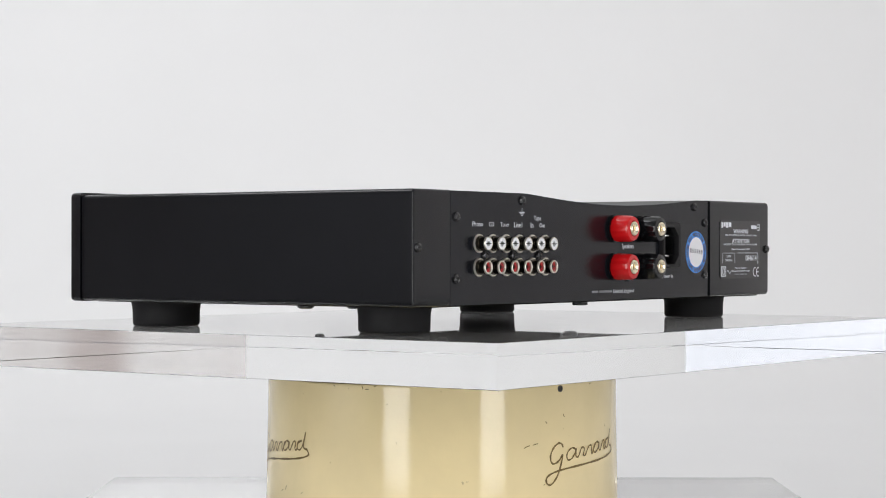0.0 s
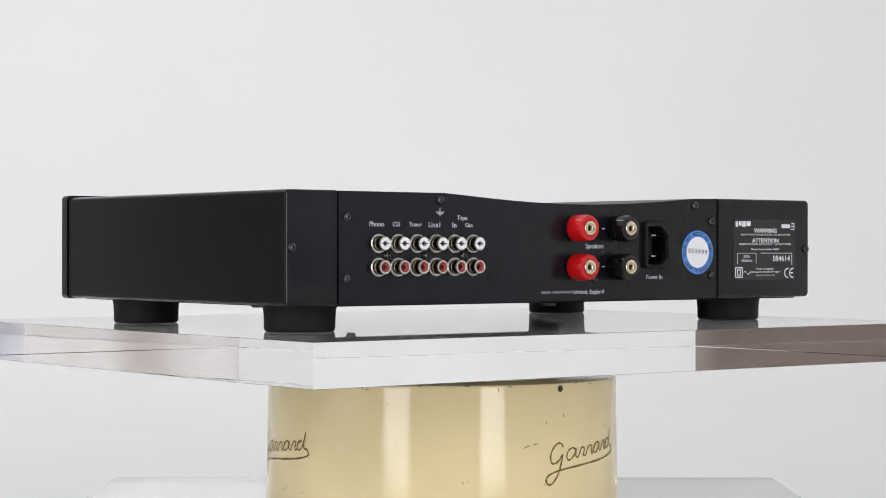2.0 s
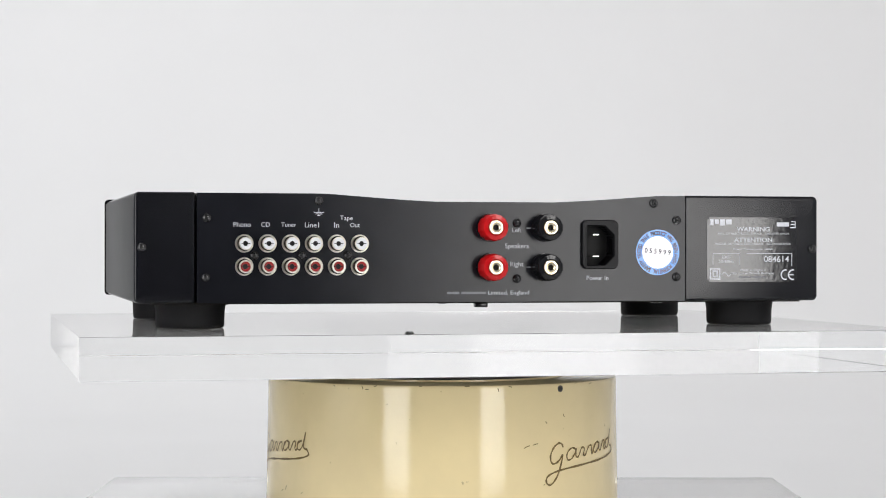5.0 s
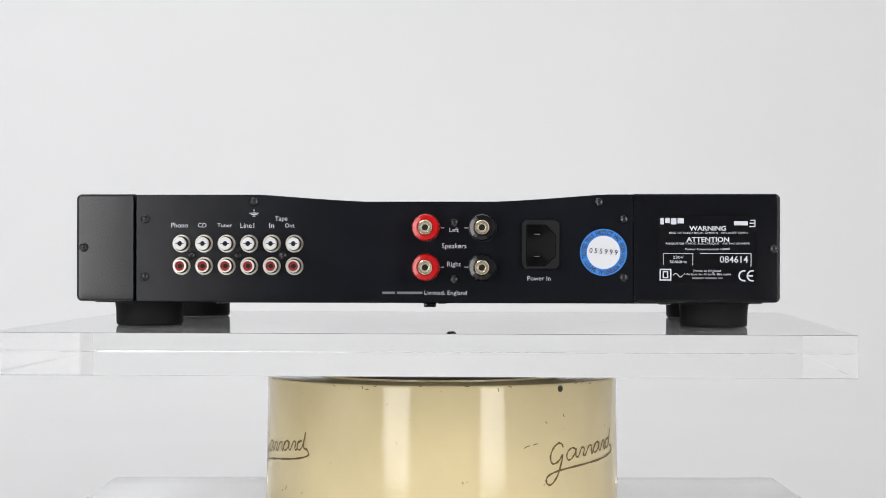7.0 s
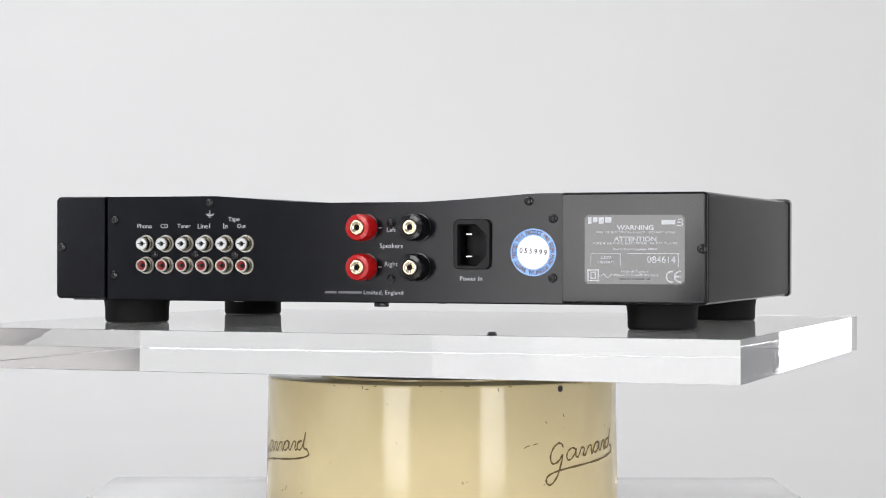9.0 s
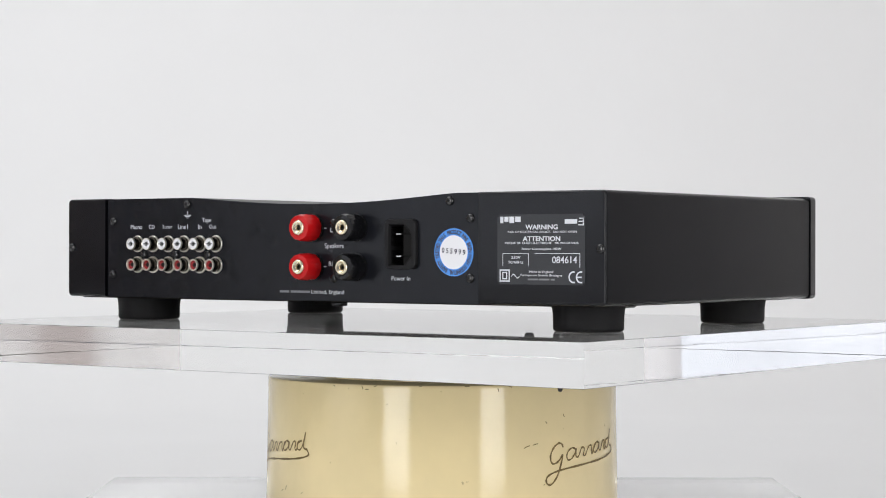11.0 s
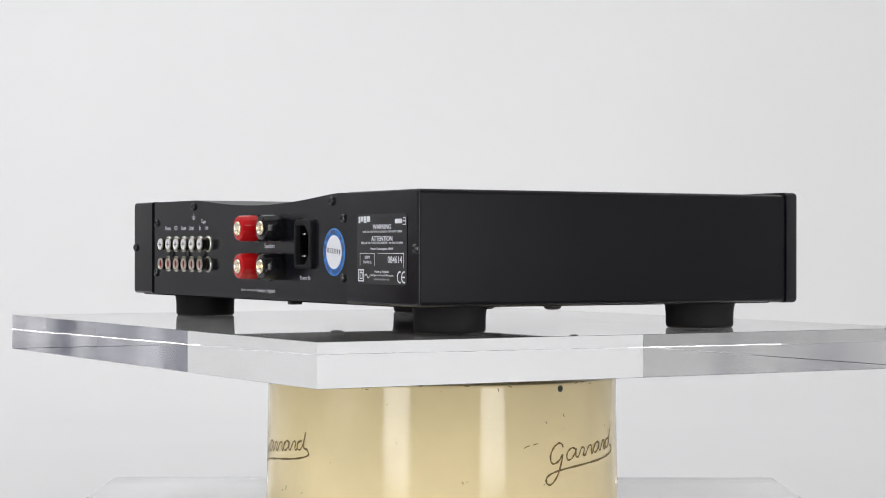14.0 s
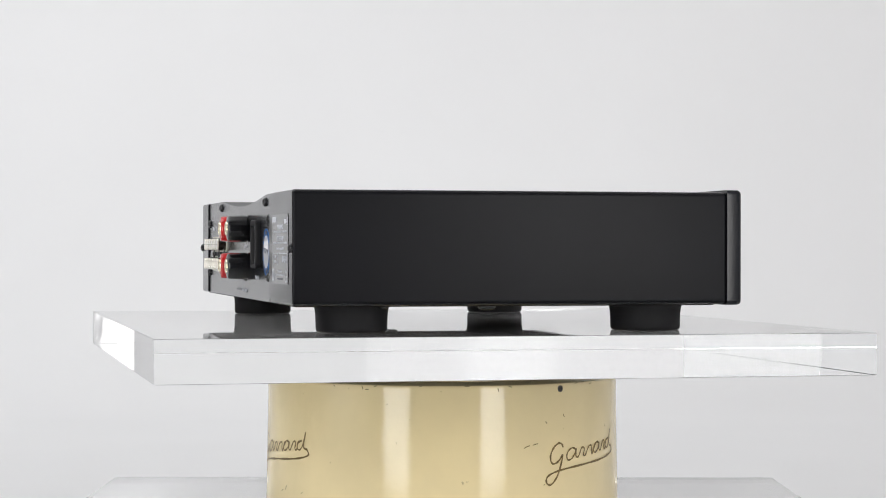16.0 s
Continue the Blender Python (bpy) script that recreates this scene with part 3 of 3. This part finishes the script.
def sticker(amp):
    x, z, y = 0.1079, 0.0470, REAR
    s = part("test_sticker", lathe([(0.0144, 0), (0.0144, 0.00015)], 64, at=(x, y, z), axis="y"), STICKER, amp, "round blue and white safety test sticker")
    part("centre", lathe([(0.0102, 0), (0.0102, 0.00027)], 48, at=(x, y, z), axis="y"), PAPER, s)
    num = lettering("number", "0 5 5 9 9 9", 0, 0, 0, 0.0173, DARKINK, s, 0.012, 1.1)
    num.matrix_basis = Matrix.Translation((x, y - 0.00028, z + 0.0006)) @ pose(0, 0, 0, 0, 5, 0)
    words = "THIS PRODUCT HAS BEEN HIGH POTENTIAL SAFETY TESTED "
    verts, faces = [], []
    for i, ch in enumerate(words):
        if ch == " ":
            continue
        me = text_mesh(ch, 0.035)
        a = radians(145 - 360 * i / len(words))
        for poly in me.polygons:
            faces.append([v + len(verts) for v in poly.vertices])
        for v in me.vertices:
            px, pz = v.co.x * 0.0027, v.co.y * 0.0036 + 0.0110
            verts.append((x + pz * math.cos(a) + px * math.sin(a), y - 0.00016 - (0.0001 if v.co.z > 0 else 0), z + pz * math.sin(a) - px * math.cos(a)))
        bpy.data.meshes.remove(me)
    me = bpy.data.meshes.new("ring_words")
    me.from_pydata(verts, [], faces)
    me.materials.append(DARKINK)
    new("ring_words", me).parent = s


def rating_label(amp):
    cx, cz = 0.1709, 0.0488
    bm = box(cx - 0.0305, cx + 0.0305, CAP - 0.0003, CAP, cz - 0.0205, cz + 0.0205)
    bmesh.ops.bevel(bm, geom=[e for e in bm.edges if abs(e.verts[0].co.y - e.verts[1].co.y) > 1e-5], offset=0.0014, segments=3, affect="EDGES")
    lab = part("rating_label", bm, LABEL, amp, "glossy black rating label with white print")
    y = CAP - 0.00032
    for body, dx, dz, w, bold in (("WARNING", 0.5, 13.0, 22.4, 0.02), ("RISK OF ELECTRICAL SHOCK   DO NOT OPEN", 0.8, 10.2, 47.6, 0), ("ATTENTION", 0.5, 6.2, 25.9, 0.02), ("RISQUE DE CHOC ELECTRIQUE   NE PAS OUVRIR", 0.5, 3.6, 51.0, 0),
                                  ("Power Consumption 140W", 0.5, 0.1, 27.3, 0.012), ("230V", -17.4, -4.7, 6.6, 0), ("50/60Hz", -17.4, -7.5, 10.4, 0), ("084614", 16.4, -6.0, 17.0, 0.006),
                                  ("Made in England", 0.3, -13.2, 16.6, 0), ("Fabrique en Grande Bretagne", 0.3, -15.2, 28.6, 0)):
        lettering("printed_word", body, cx + dx * 0.001, y, cz + dz * 0.001, w * 0.001, INK, lab, bold, {"084614": 0.98, "WARNING": 0.85, "ATTENTION": 0.85}.get(body, 0.75))

    def bars(name, rects, mat=INK):
        bm = bmesh.new()
        for x0, x1, z0, z1 in rects:
            box(cx + x0 * 0.001, cx + x1 * 0.001, y - 0.00012, y, cz + z0 * 0.001, cz + z1 * 0.001, bm=bm)
        part(name, bm, mat, lab)

    bars("logo_block", ((-28.4, -26.2, 15.4, 19.2), (-25.4, -22.6, 16.2, 19.2), (-21.9, -18.6, 15.4, 19.2), (-17.9, -14.0, 16.0, 19.2)))
    bars("name_bars", ((16.5, 24.9, 14.8, 17.4), (25.6, 29.2, 13.8, 14.4), (26.0, 29.2, 15.8, 16.4), (26.4, 29.4, 17.6, 18.2), (28.8, 29.4, 13.8, 18.2)))
    bars("maker_bars", ((-9.0, -2.0, -18.0, -17.0), (-1.2, 6.0, -18.0, -17.0), (7.0, 9.6, -18.0, -17.0)), DIMINK)
    bars("rule", ((-26.7, -8.4, -2.6, -2.3), (-26.7, -26.4, -9.6, -2.6), (-8.7, -8.4, -9.6, -2.6), (-4.0, 27.0, -2.6, -2.2), (26.6, 27.0, -10.4, -2.6)))
    bars("double_square", ((-28.8, -21.6, -12.6, -11.8), (-28.8, -21.6, -19.0, -18.2), (-28.8, -28.0, -18.2, -12.6), (-22.4, -21.6, -18.2, -12.6), (-26.9, -23.5, -13.9, -13.2), (-26.9, -23.5, -17.6, -16.9), (-26.9, -26.2, -16.9, -13.9), (-24.2, -23.5, -16.9, -13.9)))
    # rounded conformity mark: two open rings and a tongue
    bm = bmesh.new()
    for mx, tongue in ((22.6, False), (27.6, True)):
        ring = []
        for i in range(17):
            a = radians(75 + 210 * i / 16)
            ring.append([bm.verts.new((cx + (mx + r * math.cos(a)) * 0.001, y - 0.00012, cz + (-16.0 + r * math.sin(a)) * 0.001)) for r in (3.5, 2.6)])
        for p, q in zip(ring, ring[1:]):
            bm.faces.new((p[0], p[1], q[1], q[0]))
        if tongue:
            box(cx + (mx - 2.7) * 0.001, cx + (mx + 0.4) * 0.001, y - 0.00012, y, cz - 0.01643, cz - 0.01557, bm=bm)
    part("conformity_mark", bm, INK, lab)
    bars("sine_mark", [(-20.6 + i * 0.3, -20.25 + i * 0.3, -15.7 + 1.1 * math.sin(i * 0.33) - 0.25, -15.7 + 1.1 * math.sin(i * 0.33) + 0.25) for i in range(20)])


backdrop()
room()
acrylic_plate("base_plate", -0.2580, 0.2610, -0.2100, 0.2200, -0.1553, -0.1315, "thick clear acrylic base plate under the cream drum")
drum()
bearing()
PLATE = acrylic_plate("display_plate", -0.2558, 0.2511, -0.2196, 0.2031, -0.0249, 0.0, "thick clear acrylic display plate carrying the amplifier", True)
AMP = amplifier()

TURN = [(0, 54.21), (0.5, 50.12), (1, 46.03), (1.5, 41.94), (2, 37.84), (2.5, 33.71), (3, 29.57), (3.5, 25.42), (4, 21.25), (4.5, 17.09), (5, 12.93), (5.5, 8.77), (6, 4.64), (6.5, 0.52), (7, -3.59), (7.5, -7.67), (8, -11.73), (8.5, -15.78), (9, -19.81), (9.5, -23.84), (10, -27.85), (10.5, -31.87), (11, -35.89), (11.5, -39.91), (12, -43.94), (12.5, -47.97), (13, -52.02), (13.5, -56.08), (14, -60.16), (14.5, -64.25), (15, -68.36), (15.5, -72.49), (16, -76.66)]


def motions():
    for thing in (PLATE, AMP):
        walk(thing, [(t, pose(0, 0, 0, 0, 0, a)) for t, a in TURN])


motions()
